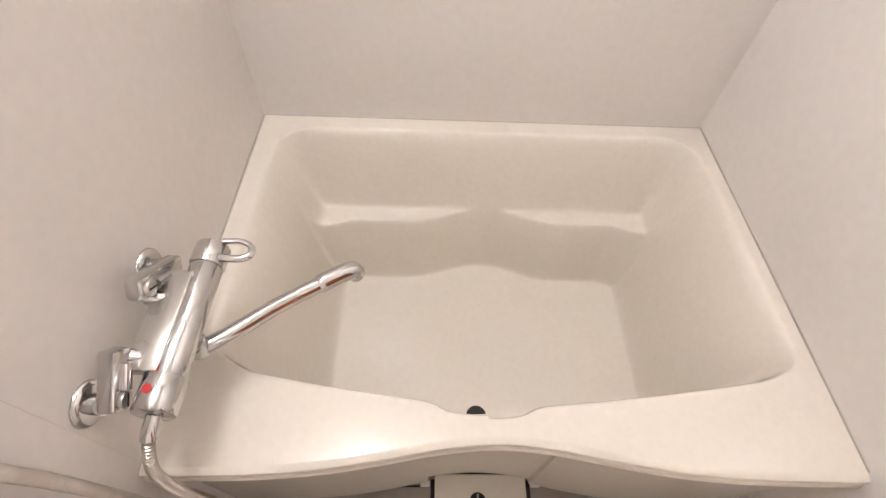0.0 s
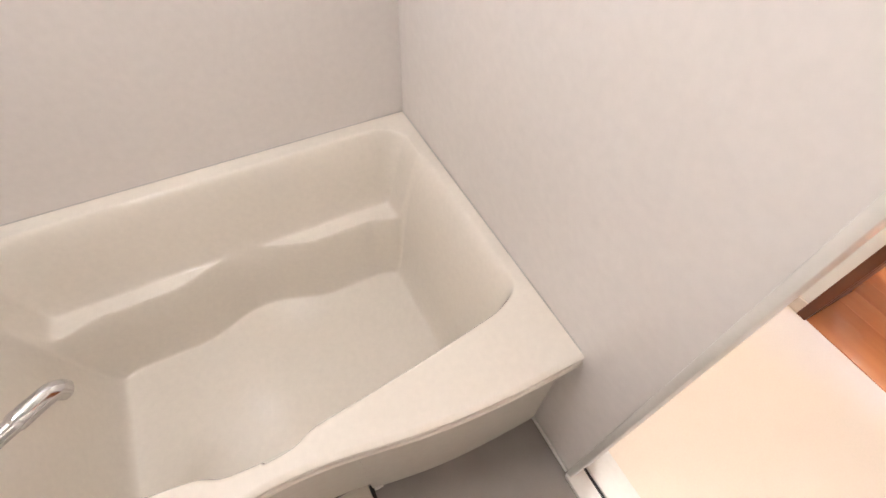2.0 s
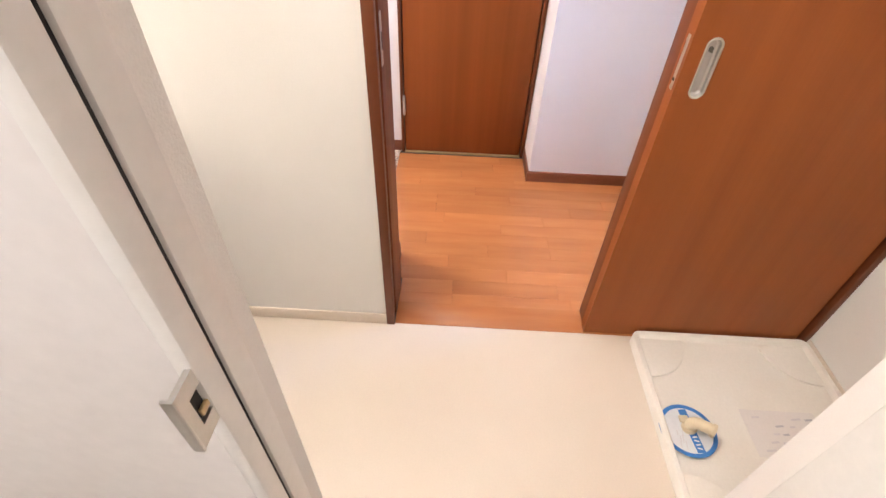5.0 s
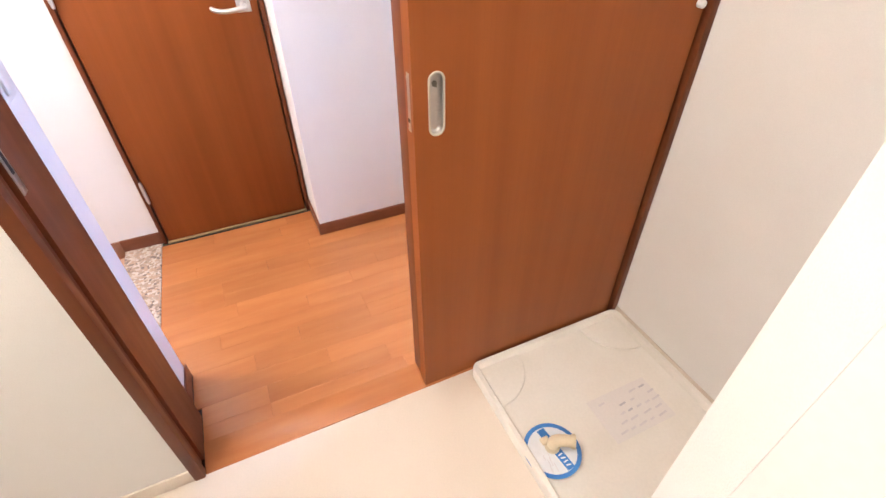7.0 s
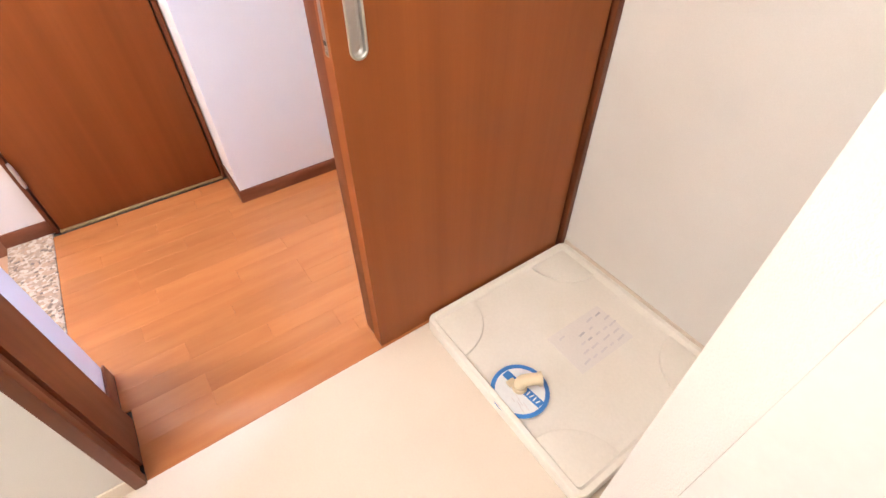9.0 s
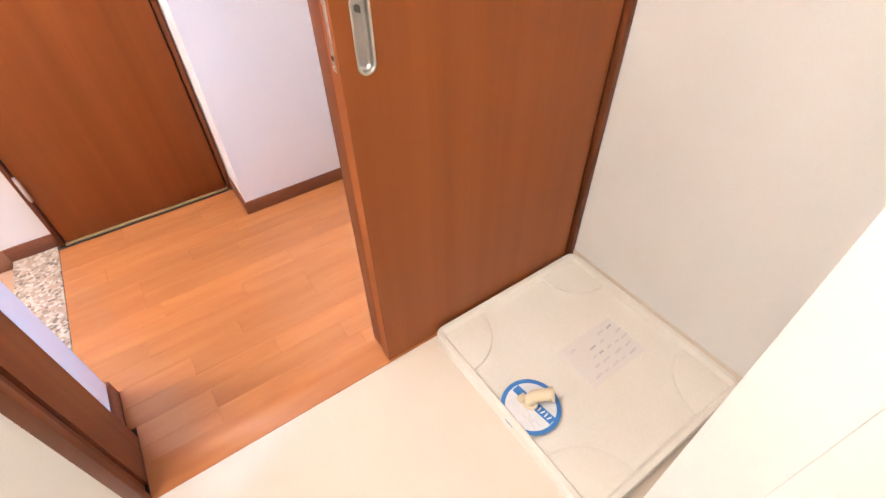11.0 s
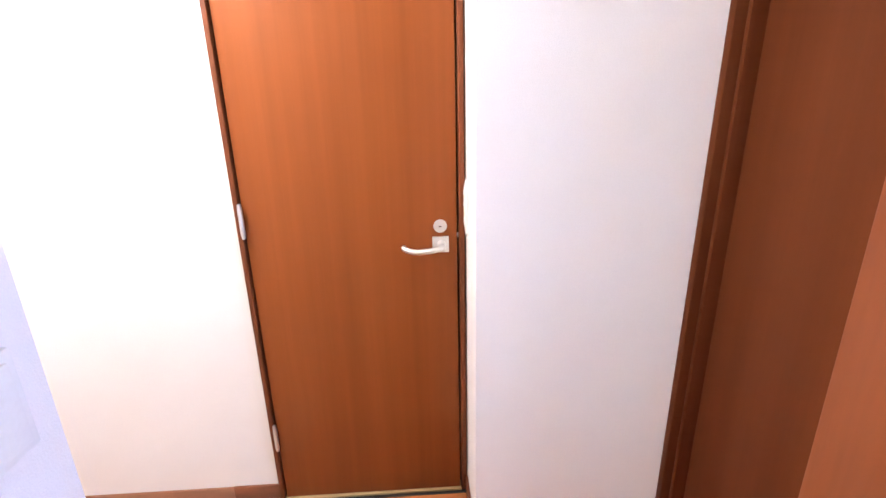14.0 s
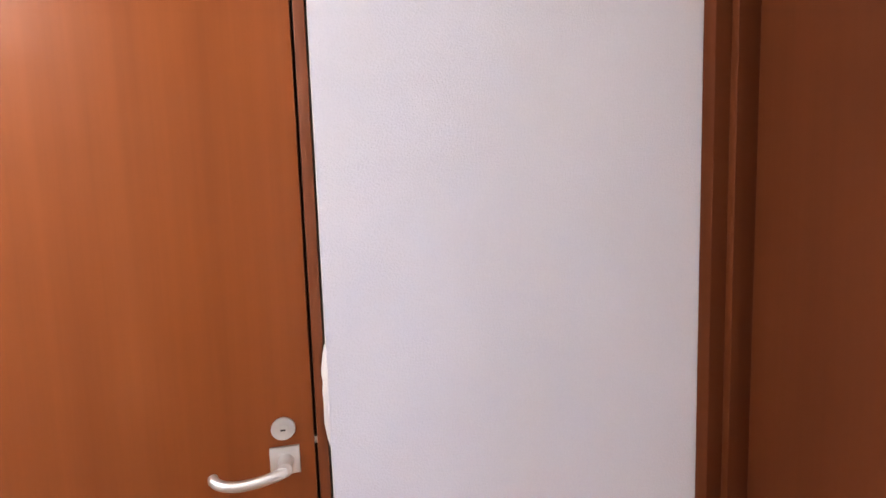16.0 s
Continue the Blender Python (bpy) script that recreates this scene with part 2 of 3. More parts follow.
def part(name, bm, mat, parent=None, label="", smooth=True):
    """Links a bmesh as one mesh object, under a thing or a part if given."""
    data = bpy.data.meshes.new(name)
    bmesh.ops.recalc_face_normals(bm, faces=bm.faces[:])
    bm.to_mesh(data)
    bm.free()
    data.materials.append(mat)
    if smooth:
        data.shade_smooth()
        data.set_sharp_from_angle(angle=radians(38))
    ob = new(name, data)
    if parent:
        ob.parent = parent
        up, shift = parent, Vector((0, 0, 0))
        while up:
            if up.type == "EMPTY":
                shift += up.location
            up = up.parent
        ob.matrix_parent_inverse = Matrix.Translation(-shift)
    if label:
        ob["label"] = label
    return ob


def thing(name, at, label, category, group=""):
    ob = new(name)
    ob.location, ob.empty_display_size = at, 0.05
    return tagged(ob, label, category, group)


def structure(name, bm, mat, label, category):
    return tagged(part(name, bm, mat), label, category, "", "structure")


# ---- structure: bathroom ----
BX0, BX1, BY0, BY1, BZ = -1.87, -0.855, -0.90, 0.832, 2.12
bath_floor = structure("floor_bath", box(BX0 - 0.05, BX1 + 0.005, BY0 - 0.05, 0.155, -0.10, 0.0), BATH_FLOOR, "grey resin bathroom floor beside the bathtub", "floor")
structure("wall_bath_west_front", box(BX0 - 0.08, BX0, BY0 - 0.08, 0.0940, -0.1, BZ), BATH_WALL, "pale satin bathroom wall panel beside the shower hose", "wall")
structure("wall_bath_west_rear", box(BX0 - 0.08, BX0, 0.0950, BY1 + 0.08, -0.1, BZ), BATH_WALL, "pale satin bathroom wall panel behind the mixer tap", "wall")
structure("trim_bath_joint", box(BX0 - 0.08, BX0 - 0.0006, 0.0940, 0.0950, -0.1, BZ), BATH_WALL, "fine sealed joint between two bathroom wall panels", "trim")
structure("wall_bath_north", box(BX0, BX1, BY1, BY1 + 0.08, -0.1, BZ), BATH_WALL, "pale satin bathroom wall panel behind the tub", "wall")
structure("wall_bath_south", box(BX0, BX1, BY0 - 0.08, BY0, -0.1, BZ), BATH_WALL, "pale satin bathroom wall panel", "wall")
structure("wall_bath_east", box(BX1, BX1 + 0.045, -0.036, BY1 + 0.08, -0.1, BZ), BATH_WALL, "pale satin bathroom wall panel beside the doorway", "wall")
structure("wall_bath_east_south", box(BX1, BX1 + 0.045, BY0 - 0.08, -0.6905, -0.1, BZ), BATH_WALL, "pale satin bathroom wall panel on the hinge side", "wall")
structure("wall_bath_over_door", box(BX1, BX1 + 0.045, -0.6905, -0.036, 2.041, BZ), BATH_WALL, "pale satin bathroom panel over the doorway", "wall")
structure("ceiling_bath", box(BX0 - 0.08, BX1 + 0.05, BY0 - 0.08, BY1 + 0.08, BZ, BZ + 0.05), CEILING, "white bathroom ceiling panel", "ceiling")
structure("trim_bath_floor", box(BX1 - 0.006, BX1 - 0.0005, -0.034, 0.115, 0.0, 0.012, 0.002), WHITE_FRAME, "thin white trim between bathroom wall and floor", "trim")

# bathroom doorway: a resin frame with its sill
frame_thing = tagged(thing("door_frame_bath", (-0.80, -0.45, 0.0), "white resin bathroom door frame with a raised sill", "door frame"), kind="structure")
part("jamb", box(-0.862, -0.838, -0.050, -0.0355, 0.0, 2.0, 0.004), WHITE_FRAME, frame_thing)
part("jamb", box(-0.831, -0.803, -0.048, -0.0355, 0.0, 2.0, 0.003), WHITE_FRAME, frame_thing)
part("seal", box(-0.839, -0.830, -0.044, -0.036, 0.010, 2.0), DARK, frame_thing, "dark rubber seal")
part("jamb", box(-0.862, -0.7532, -0.690, -0.6610, 0.0, 2.0, 0.0004), WHITE_FRAME, frame_thing)
part("screw_cap", disc((-0.805, -0.6612, 0.62), (0, 1, 0), 0.004, 0.0012, 14), STEEL, frame_thing, "small grey screw cap")
part("sill", box(-0.868, -0.822, -0.661, -0.038, -0.002, 0.014, 0.005), WHITE_FRAME, frame_thing)
part("sill", box(-0.814, -0.745, -0.661, -0.038, -0.002, 0.012, 0.004), WHITE_FRAME, frame_thing)
part("seal", box(-0.823, -0.813, -0.661, -0.040, -0.002, 0.006), DARK, frame_thing, "dark rubber seal in the sill")
part("head", box(-0.862, -0.756, -0.690, -0.0355, 2.0, 2.04, 0.003), WHITE_FRAME, frame_thing)

# ---- structure: washroom ----
WZ = 2.45
structure("floor_washroom", box(-0.75, 0.002, -1.47, 1.25, -0.10, 0.0), VINYL, "cream vinyl washroom floor", "floor")
bm = prism([(-0.809, -1.55), (-0.691, -1.55), (-0.691, -0.703), (-0.7530, -0.6612), (-0.7535, -0.6905), (-0.809, -0.6905)], -0.05, WZ)
box(-0.802, -0.755, -0.030, 1.30, -0.05, WZ, into=bm)
box(-0.755, -0.691, -0.6612, -0.040, 2.041, WZ, into=bm)
structure("wall_washroom_west", bm, PAPER, "cream textured wallpaper wall round the bathroom doorway", "wall")
structure("wall_washroom_south", box(-0.691, 0.05, -1.55, -1.434, -0.05, WZ), PAPER, "cream textured wallpaper wall beside the washing machine tray", "wall")
structure("wall_washroom_north", box(-0.70, 0.0, 1.20, 1.30, -0.05, WZ), PAPER, "cream textured wallpaper wall", "wall")
structure("wall_hall_west", box(0.0, 0.19, 0.0, 1.30, -0.05, WZ), PAPER, "cream wallpaper wall between washroom and hall", "wall")
structure("wall_hall_end", box(0.1905, 0.356, 0.003, 1.30, -0.05, WZ), HALL_PAPER, "white wallpaper wall end beside the washroom opening", "wall")
structure("wall_over_opening", box(0.0, 0.19, -1.434, -0.0005, 2.05, WZ), PAPER, "cream wallpaper wall over the sliding door", "wall")
structure("wall_pocket", box(0.062, 0.101, -1.50, -0.7055, 0.0, 2.0495), HALL_PAPER, "white wallpaper wall behind the sliding door", "wall")
structure("ceiling_washroom", box(-0.81, 0.0, -1.55, 1.30, WZ, WZ + 0.05), CEILING, "white washroom ceiling", "ceiling")
structure("baseboard_washroom", box(-0.007, 0.0, 0.0, 1.2, 0.0, 0.05, 0.003), VINYL, "cream vinyl skirting along the washroom wall", "baseboard")
structure("baseboard_washroom_south", box(-0.691, -0.001, -1.434, -1.4290, 0.0, 0.05, 0.002), VINYL, "cream vinyl skirting behind the tray", "baseboard")

# ---- structure: hall ----
TX = 1.172
structure("floor_hall_base", box(0.0, 1.30, -1.16, 0.09, -0.10, -0.0065), DARK, "dark subfloor under the hall boards", "floor")
bm = box(TX, TX + 0.1, 0.0805, 1.5, -0.1, WZ)
box(TX, TX + 0.1, -0.568, 0.0805, 2.03, WZ, into=bm)
structure("wall_hall_east", bm, HALL_PAPER, "white wallpaper wall round the toilet door", "wall")
structure("wall_hall_pier", box(0.935, TX + 0.1, -1.35, -0.568, -0.1, WZ), HALL_PAPER, "white wallpaper pier beside the toilet door", "wall")
bm = box(0.1015, 0.19, -1.35, -1.124, -0.1, WZ)
box(0.19, 0.935, -1.25, -1.124, 2.03, WZ, into=bm)
structure("wall_hall_south", bm, HALL_PAPER, "white wallpaper wall over the living room door", "wall")
structure("wall_entrance_north", box(0.345, TX + 0.1, 1.42, 1.5, -0.1, WZ), HALL_PAPER, "white wallpaper wall at the entrance", "wall")
structure("ceiling_hall", box(0.0, TX + 0.1, -1.35, 1.5, WZ, WZ + 0.05), CEILING, "white hall ceiling", "ceiling")
structure("wall_toilet_back", box(TX + 0.1, TX + 0.12, -0.568, 0.1, -0.1, WZ), HALL_PAPER, "plain wall behind the toilet door", "wall")
structure("baseboard_hall_pier", box(0.927, 0.935, -1.1125, -0.560, 0.0, 0.056, 0.002), SKIRT, "dark brown skirting along the white pier", "baseboard")
structure("baseboard_hall_pier_side", box(0.9355, 1.156, -0.568, -0.5602, 0.0, 0.056, 0.002), SKIRT, "dark brown skirting along the pier side", "baseboard")
structure("baseboard_hall_east", box(TX - 0.008, TX, 0.0805, 0.236, 0.0, 0.058, 0.002), SKIRT, "dark brown skirting beside the toilet door", "baseboard")
structure("baseboard_entrance_east", box(TX - 0.006, TX, 0.2365, 1.42, -0.03, 0.056, 0.002), SKIRT_PALE, "brown skirting along the entrance wall", "baseboard")
structure("baseboard_hall_west", box(0.192, 0.3635, -0.005, 0.0025, 0.0, 0.06, 0.002), SKIRT, "dark brown skirting on the wall end", "baseboard")
structure("entrance_stone", box(0.3565, TX, 0.0915, 0.235, -0.05, 0.0015, 0.003), STONE, "washed pebble stone border at the entrance", "stone border")
structure("floor_entrance", box(0.3565, TX, 0.235, 1.45, -0.10, -0.028), TILE, "pinkish entrance floor", "floor")

# opening to the hall: brown jambs
hall_frame = tagged(thing("door_frame_hall", (0.09, -0.35, 0.0), "brown wooden frame of the washroom sliding door", "door frame"), kind="structure")
part("jamb", box(-0.009, 0.016, -0.026, 0.001, 0.0, 2.03, 0.002), TRIM, hall_frame)
part("jamb", box(0.0165, 0.046, -0.017, -0.0005, 0.0, 2.03), TRIM, hall_frame)
part("jamb", box(0.0465, 0.19, -0.026, -0.0005, 0.0, 2.03, 0.002), TRIM, hall_frame)
part("strike_plate", box(0.0480, 0.0680, -0.0278, -0.0255, 0.876, 0.992, 0.001), STEEL, hall_frame, "grey metal strike plate")
part("strike_slot", box(0.0535, 0.0625, -0.0284, -0.0276, 0.912, 0.950), DARK, hall_frame, "dark latch slot")
for z in (0.886, 0.982):
    part("screw", disc((0.0580, -0.0276, z), (0, -1, 0), 0.0035, 0.001, 12), STEEL, hall_frame)
part("pocket_jamb", box(0.0445, 0.105, -0.705, -0.687, 0.0, 2.03, 0.002), TRIM, hall_frame)
part("end_jamb", box(-0.009, 0.060, -1.4335, -1.412, 0.0, 2.03, 0.002), TRIM, hall_frame)
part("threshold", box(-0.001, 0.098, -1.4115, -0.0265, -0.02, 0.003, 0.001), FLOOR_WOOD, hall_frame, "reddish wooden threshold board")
part("head", box(-0.009, 0.19, -1.4335, 0.001, 2.03, 2.05, 0.002), TRIM, hall_frame)

# ---- sliding door ----
leaf = thing("sliding_door", (0.024, -1.05, 0.0), "half-open reddish brown wood veneer sliding door", "door")
LX0, LX1, LY0, LY1, LZ0, LZ1 = 0.004, 0.042, -1.400, -0.683, 0.006, 2.02
bm = bmesh.new()
hole = [bm.verts.new((LX0, y, z)) for y, z in stadium(-0.7335, 0.9205, 0.0615, 0.0135, 12)]
front = [bm.verts.new((LX0, y, z)) for y, z in ((LY0, LZ0), (LY1, LZ0), (LY1, LZ1), (LY0, LZ1))]
back = [bm.verts.new((LX1, y, z)) for y, z in ((LY0, LZ0), (LY1, LZ0), (LY1, LZ1), (LY0, LZ1))]
rim_edges = [bm.edges.new((ring_[i], ring_[(i + 1) % len(ring_)])) for ring_ in (hole, front) for i in range(len(ring_))]
bmesh.ops.triangle_fill(bm, edges=rim_edges, use_beauty=True)
for i in range(4):
    bm.faces.new((front[i], front[(i + 1) % 4], back[(i + 1) % 4], back[i]))
bm.faces.new(back)
part("panel", bm, LEAF, leaf)


def loft(loops, cap=True):
    bm = bmesh.new()
    made = [[bm.verts.new(p) for p in loop] for loop in loops]
    for a, b in zip(made, made[1:]):
        for k in range(len(a)):
            bm.faces.new((a[k], a[(k + 1) % len(a)], b[(k + 1) % len(b)], b[k]))
    if cap:
        bm.faces.new(made[-1])
    return bm


def slot(x, half, r):
    return [(x, y, z) for y, z in stadium(-0.7335, 0.9205, half, r, 14)]


part("pull_rim", loft([slot(0.0042, 0.066, 0.0180), slot(0.0026, 0.066, 0.0180), slot(0.0018, 0.0652, 0.0172), slot(0.0018, 0.0622, 0.0142), slot(0.0030, 0.0612, 0.0132), slot(0.0045, 0.0610, 0.0130)], False), PULL, leaf, "oval satin metal finger pull")
part("pull_recess", loft([slot(0.0040, 0.0612, 0.0132), slot(0.0120, 0.0600, 0.0120), slot(0.0155, 0.0560, 0.0080)]), STEEL, leaf, "shaded metal hollow of the pull")
# solid dark grey inset; its colour gives the shade of a deeper hollow
part("pull_pocket", prism(arc(-0.7335, 0.9600, 0.0050, 0, 180, 10) + [(-0.7385, 0.9510), (-0.7295, 0.9545)], 0.0132, 0.0152, "x"), POCKET_SHADE, leaf, "dark inset painted as the shade at the top of the pull")
part("latch_plate", box(0.0165, 0.0300, -0.6845, -0.6822, 0.866, 0.985, 0.001), STEEL, leaf, "bright metal latch plate")
part("latch_slot", box(0.0185, 0.0280, -0.6824, -0.6814, 0.886, 0.893), DARK, leaf, "small dark latch slot")
part("screw", disc((0.0235, -0.682, 0.975), (0, 1, 0), 0.004, 0.0016, 12), STEEL, leaf)
part("screw", disc((0.0235, -0.682, 0.873), (0, 1, 0), 0.004, 0.0016, 12), STEEL, leaf)
part("stop_knob", disc((0.004, -1.380, 1.043), (-1, 0, 0), 0.009, 0.016, 20, 0.003), PLASTIC, leaf, "small white rubber stop")

# ---- toilet door ----
tdoor = thing("toilet_door", (1.17, -0.24, 0.0), "closed reddish brown wood veneer toilet door with lever handle", "door")
part("door_panel", box(1.163, 1.199, -0.5415, 0.0610, 0.005, 2.0, 0.0015), VENEER, tdoor)
part("casing", box(1.153, 1.20, 0.0660, 0.0800, 0.0, 2.028, 0.002), TRIM, tdoor)
part("casing", box(1.153, 1.20, -0.5645, -0.5465, 0.0, 2.028, 0.002), TRIM, tdoor)
part("casing", box(1.153, 1.20, -0.5460, 0.0655, 2.005, 2.028, 0.002), TRIM, tdoor)
part("gap", box(1.185, 1.20, -0.5463, -0.5418, 0.01, 2.004), DARK, tdoor, "dark gap round the door")
part("gap", box(1.185, 1.20, 0.0613, 0.0658, 0.01, 2.004), DARK, tdoor, "dark gap round the door")
part("sill_strip", box(1.154, 1.20, -0.5460, 0.0655, -0.004, 0.0035, 0.001), BRASS, tdoor, "thin light metal sill strip")
for z in (0.212, 0.943, 1.80):
    part("hinge", tube([Vector((1.150, 0.0620, z + 0.1 * k / 6)) for k in range(7)], lambda t: 0.0068 if 0.02 < t < 0.98 else 0.005, 12), SILVER, tdoor, "satin silver hinge")
rose = part("rose", box(1.1565, 1.1632, -0.5165, -0.4685, 0.879, 0.927, 0.0015), SILVER, tdoor, "square satin silver handle plate")
part("neck", disc((1.1575, -0.494, 0.904), (-1, 0, 0), 0.0125, 0.034, 24, 0.002), SILVER, tdoor)
bar = smooth_line([(1.125, -0.497, 0.902), (1.119, -0.480, 0.900), (1.116, -0.455, 0.8965), (1.116, -0.425, 0.895), (1.120, -0.402, 0.898), (1.131, -0.388, 0.9015), (1.139, -0.3855, 0.903)], 6)
part("lever", tube(bar, lambda t: 0.0088 - 0.0012 * t if t > 0.03 else 0.007, 16), SILVER, tdoor, "curved satin silver lever")
part("lock", disc((1.1632, -0.4925, 0.958), (-1, 0, 0), 0.0195, 0.006, 36, 0.0015), SILVER, tdoor, "round satin silver lock plate")
part("lock_button", disc((1.1575, -0.4925, 0.958), (-1, 0, 0), 0.007, 0.0035, 20, 0.001), SILVER, tdoor)
part("lock_slot", box(1.1532, 1.1541, -0.4965, -0.4885, 0.9567, 0.9592), DARK, tdoor, "dark coin slot")
part("latch", box(1.166, 1.1725, -0.5462, -0.5415, 0.922, 0.934), SILVER, tdoor, "small latch bolt in the gap")

# ---- living room door ----
ldoor = thing("living_room_door", (0.56, -1.14, 0.0), "closed reddish brown living room door in its frame, shade put into its colour", "door")
# casing, stop and panels all take the veneer with shade in its colour
part("casing", box(0.9115, 0.934, -1.19055, -1.1140, 0.0, 2.028, 0.002), LIVING_SHADED, ldoor)
part("stop", box(0.8985, 0.9110, -1.1905, -1.1400, 0.0, 2.012, 0.0015), LIVING_SHADED, ldoor)
part("casing", box(0.191, 0.2135, -1.19055, -1.1140, 0.0, 2.028, 0.002), LIVING_SHADED, ldoor)
part("casing", box(0.2140, 0.9110, -1.19055, -1.1140, 2.013, 2.028, 0.002), LIVING_SHADED, ldoor)
part("door_panel", box(0.43, 0.8980, -1.1955, -1.17655, 0.008, 2.008, 0.0015), LIVING_SHADED, ldoor)
part("door_panel", box(0.2145, 0.25, -1.1955, -1.17655, 0.008, 2.008, 0.0015), LIVING_SHADED, ldoor)
part("door_rail", box(0.2505, 0.4295, -1.1955, -1.17655, 0.008, 0.25), LIVING_SHADED, ldoor)
part("door_rail", box(0.2505, 0.4295, -1.1955, -1.17655, 1.90, 2.008), LIVING_SHADED, ldoor)
# unseen pane and slit, assumed so that living_daylight can reach the hall
pane = part("glass_pane", box(0.2505, 0.4295, -1.1815, -1.1765, 0.2505, 1.8995), GLASS, ldoor, "assumed narrow clear glass pane, out of view")
pane.visible_shadow = False
part("sill_strip", box(0.2145, 0.911, -1.1635, -1.1455, -0.004, 0.004, 0.001), WHITE_FRAME, ldoor, "pale sill strip under the door")

# ---- bathtub ----
def front_edge(x):
    """Outer front line of the rim, seen from above."""
    t = (x + 1.375) / 0.5
    return 0.088 + 0.045 * math.exp(-(t / 0.42) ** 2)


def basin_front(x):
    t = (x + 1.39) / 0.45
    y = (0.172 if t < 0 else 0.168) + (0.064 if t < 0 else 0.050) * min(1.0, abs(t)) ** 1.4
    return y - 0.014 * (1 / (1 + math.exp(-(x + 1.465) / 0.008)) - 1 / (1 + math.exp(-(x + 1.325) / 0.008)))


def ease(d, a, b):
    t = min(1.0, max(0.0, (d - a) / (b - a)))
    return t * t * (3 - 2 * t)


RIM, DEEP = 0.402, 0.396


def slope(d, width, top, low):
    """From 1 down to 0 over width, straight in the middle, rounded at the top and at the foot."""
    t = min(1.0, max(0.0, d / width))
    m = 1 / (1 - (top + low) / 2)
    if t < top:
        return 1 - m * t * t / (2 * top)
    if t > 1 - low:
        return m * (1 - t) ** 2 / (2 * low)
    return 1 - m * (t - top / 2)


def soft_max(*values):
    """The larger of the walls, with a wide fillet where two of them meet."""
    return sum(v ** 4 for v in values) ** 0.25


def tub_height(x, y):
    left = slope(x + 1.838, 0.135, 0.50, 0.42)
    right = slope(-0.876 - x, 0.104, 0.66, 0.30)
    front = slope(y - basin_front(x), 0.090, 0.22, 0.55)
    ledge = 0.738 - 0.046 * ease(abs(x + 1.345), 0.0, 0.19)
    ends = 0.022 * (ease(x, -1.03, -0.955) + ease(-x, 1.66, 1.75))
    upper = slope(0.796 - y, 0.068, 0.34, 0.22)
    lower = slope(ledge - ends - y, 0.044, 0.30, 0.42)
    h = soft_max(left, right, front, 0.5 * upper + 0.5 * lower)
    return RIM - DEEP * (1 - min(1.0, h))


tub = thing("bathtub", (-1.36, 0.46, 0.0), "ivory moulded bathtub with a wavy front rim and inner ledges", "bathtub")
NX, NY = 340, 280
bm = bmesh.new()
grid = []
for i in range(NX + 1):
    x = -1.868 + (1.868 - 0.8565) * i / NX
    f = front_edge(x)
    grid.append([bm.verts.new((x, f + (0.8305 - f) * j / NY, 0)) for j in range(NY + 1)])
for col in grid:
    for v in col:
        v.co.z = tub_height(v.co.x, v.co.y)
for i in range(NX):
    for j in range(NY):
        bm.faces.new((grid[i][j], grid[i + 1][j], grid[i + 1][j + 1], grid[i][j + 1]))
basin = part("basin", bm, TUB, tub)
basin.data.shade_smooth()
# rounded lip with a groove, swept along the front edge
profile = [(0.0, 0.0), (-0.006, -0.001), (-0.010, -0.004), (-0.011, -0.008), (-0.009, -0.011), (-0.004, -0.013), (-0.004, -0.015), (-0.012, -0.018), (-0.014, -0.024), (-0.010, -0.034), (0.0, -0.037), (0.012, -0.037)]
bm = bmesh.new()
rows = []
for i in range(97):
    x = -1.868 + (1.868 - 0.8565) * i / 96
    rows.append([bm.verts.new((x, front_edge(x) + py, RIM + pz)) for py, pz in profile])
for a, b in zip(rows, rows[1:]):
    for k in range(len(profile) - 1):
        bm.faces.new((a[k], b[k], b[k + 1], a[k + 1]))
part("lip", bm, TUB, tub)


def apron_strip(x0, x1, inset, z0, z1, steps=40):
    bm = bmesh.new()
    rows = []
    for i in range(steps + 1):
        x = x0 + (x1 - x0) * i / steps
        y = front_edge(x) + inset
        rows.append([bm.verts.new((x, y + dy, z)) for dy, z in ((0, z1), (0, z0), (0.02, z0), (0.02, z1))])
    for a, b in zip(rows, rows[1:]):
        for k in range(4):
            bm.faces.new((a[k], b[k], b[(k + 1) % 4], a[(k + 1) % 4]))
    bm.faces.new(rows[0])
    bm.faces.new(rows[-1][::-1])
    return bm


part("apron", apron_strip(-1.868, -1.476, 0.014, 0.0, 0.367), APRON, tub, "ivory front panel of the tub")
part("apron", apron_strip(-1.262, -0.8565, 0.014, 0.0, 0.367), APRON, tub, "ivory front panel of the tub")
part("apron_centre", apron_strip(-1.4755, -1.2625, 0.022, 0.012, 0.367), APRON, tub, "recessed middle panel of the tub front")
part("drain_hole", disc((-1.368, 0.276, 0.0048), (0, 0, 1), 0.023, 0.0035, 28), DARK, tub, "dark plug hole")
part("wall_seal", box(-0.8562, -0.8545, 0.090, 0.831, RIM - 0.002, RIM + 0.003), STEEL, tub, "grey sealant line along the wall")
part("wall_seal", box(-1.870, -0.8565, 0.8303, 0.8322, RIM - 0.002, RIM + 0.002), STEEL, tub, "grey sealant line along the wall")
part("wall_seal", box(-1.8702, -1.8675, 0.098, 0.831, RIM - 0.002, RIM + 0.003), STEEL, tub, "grey sealant line along the wall")

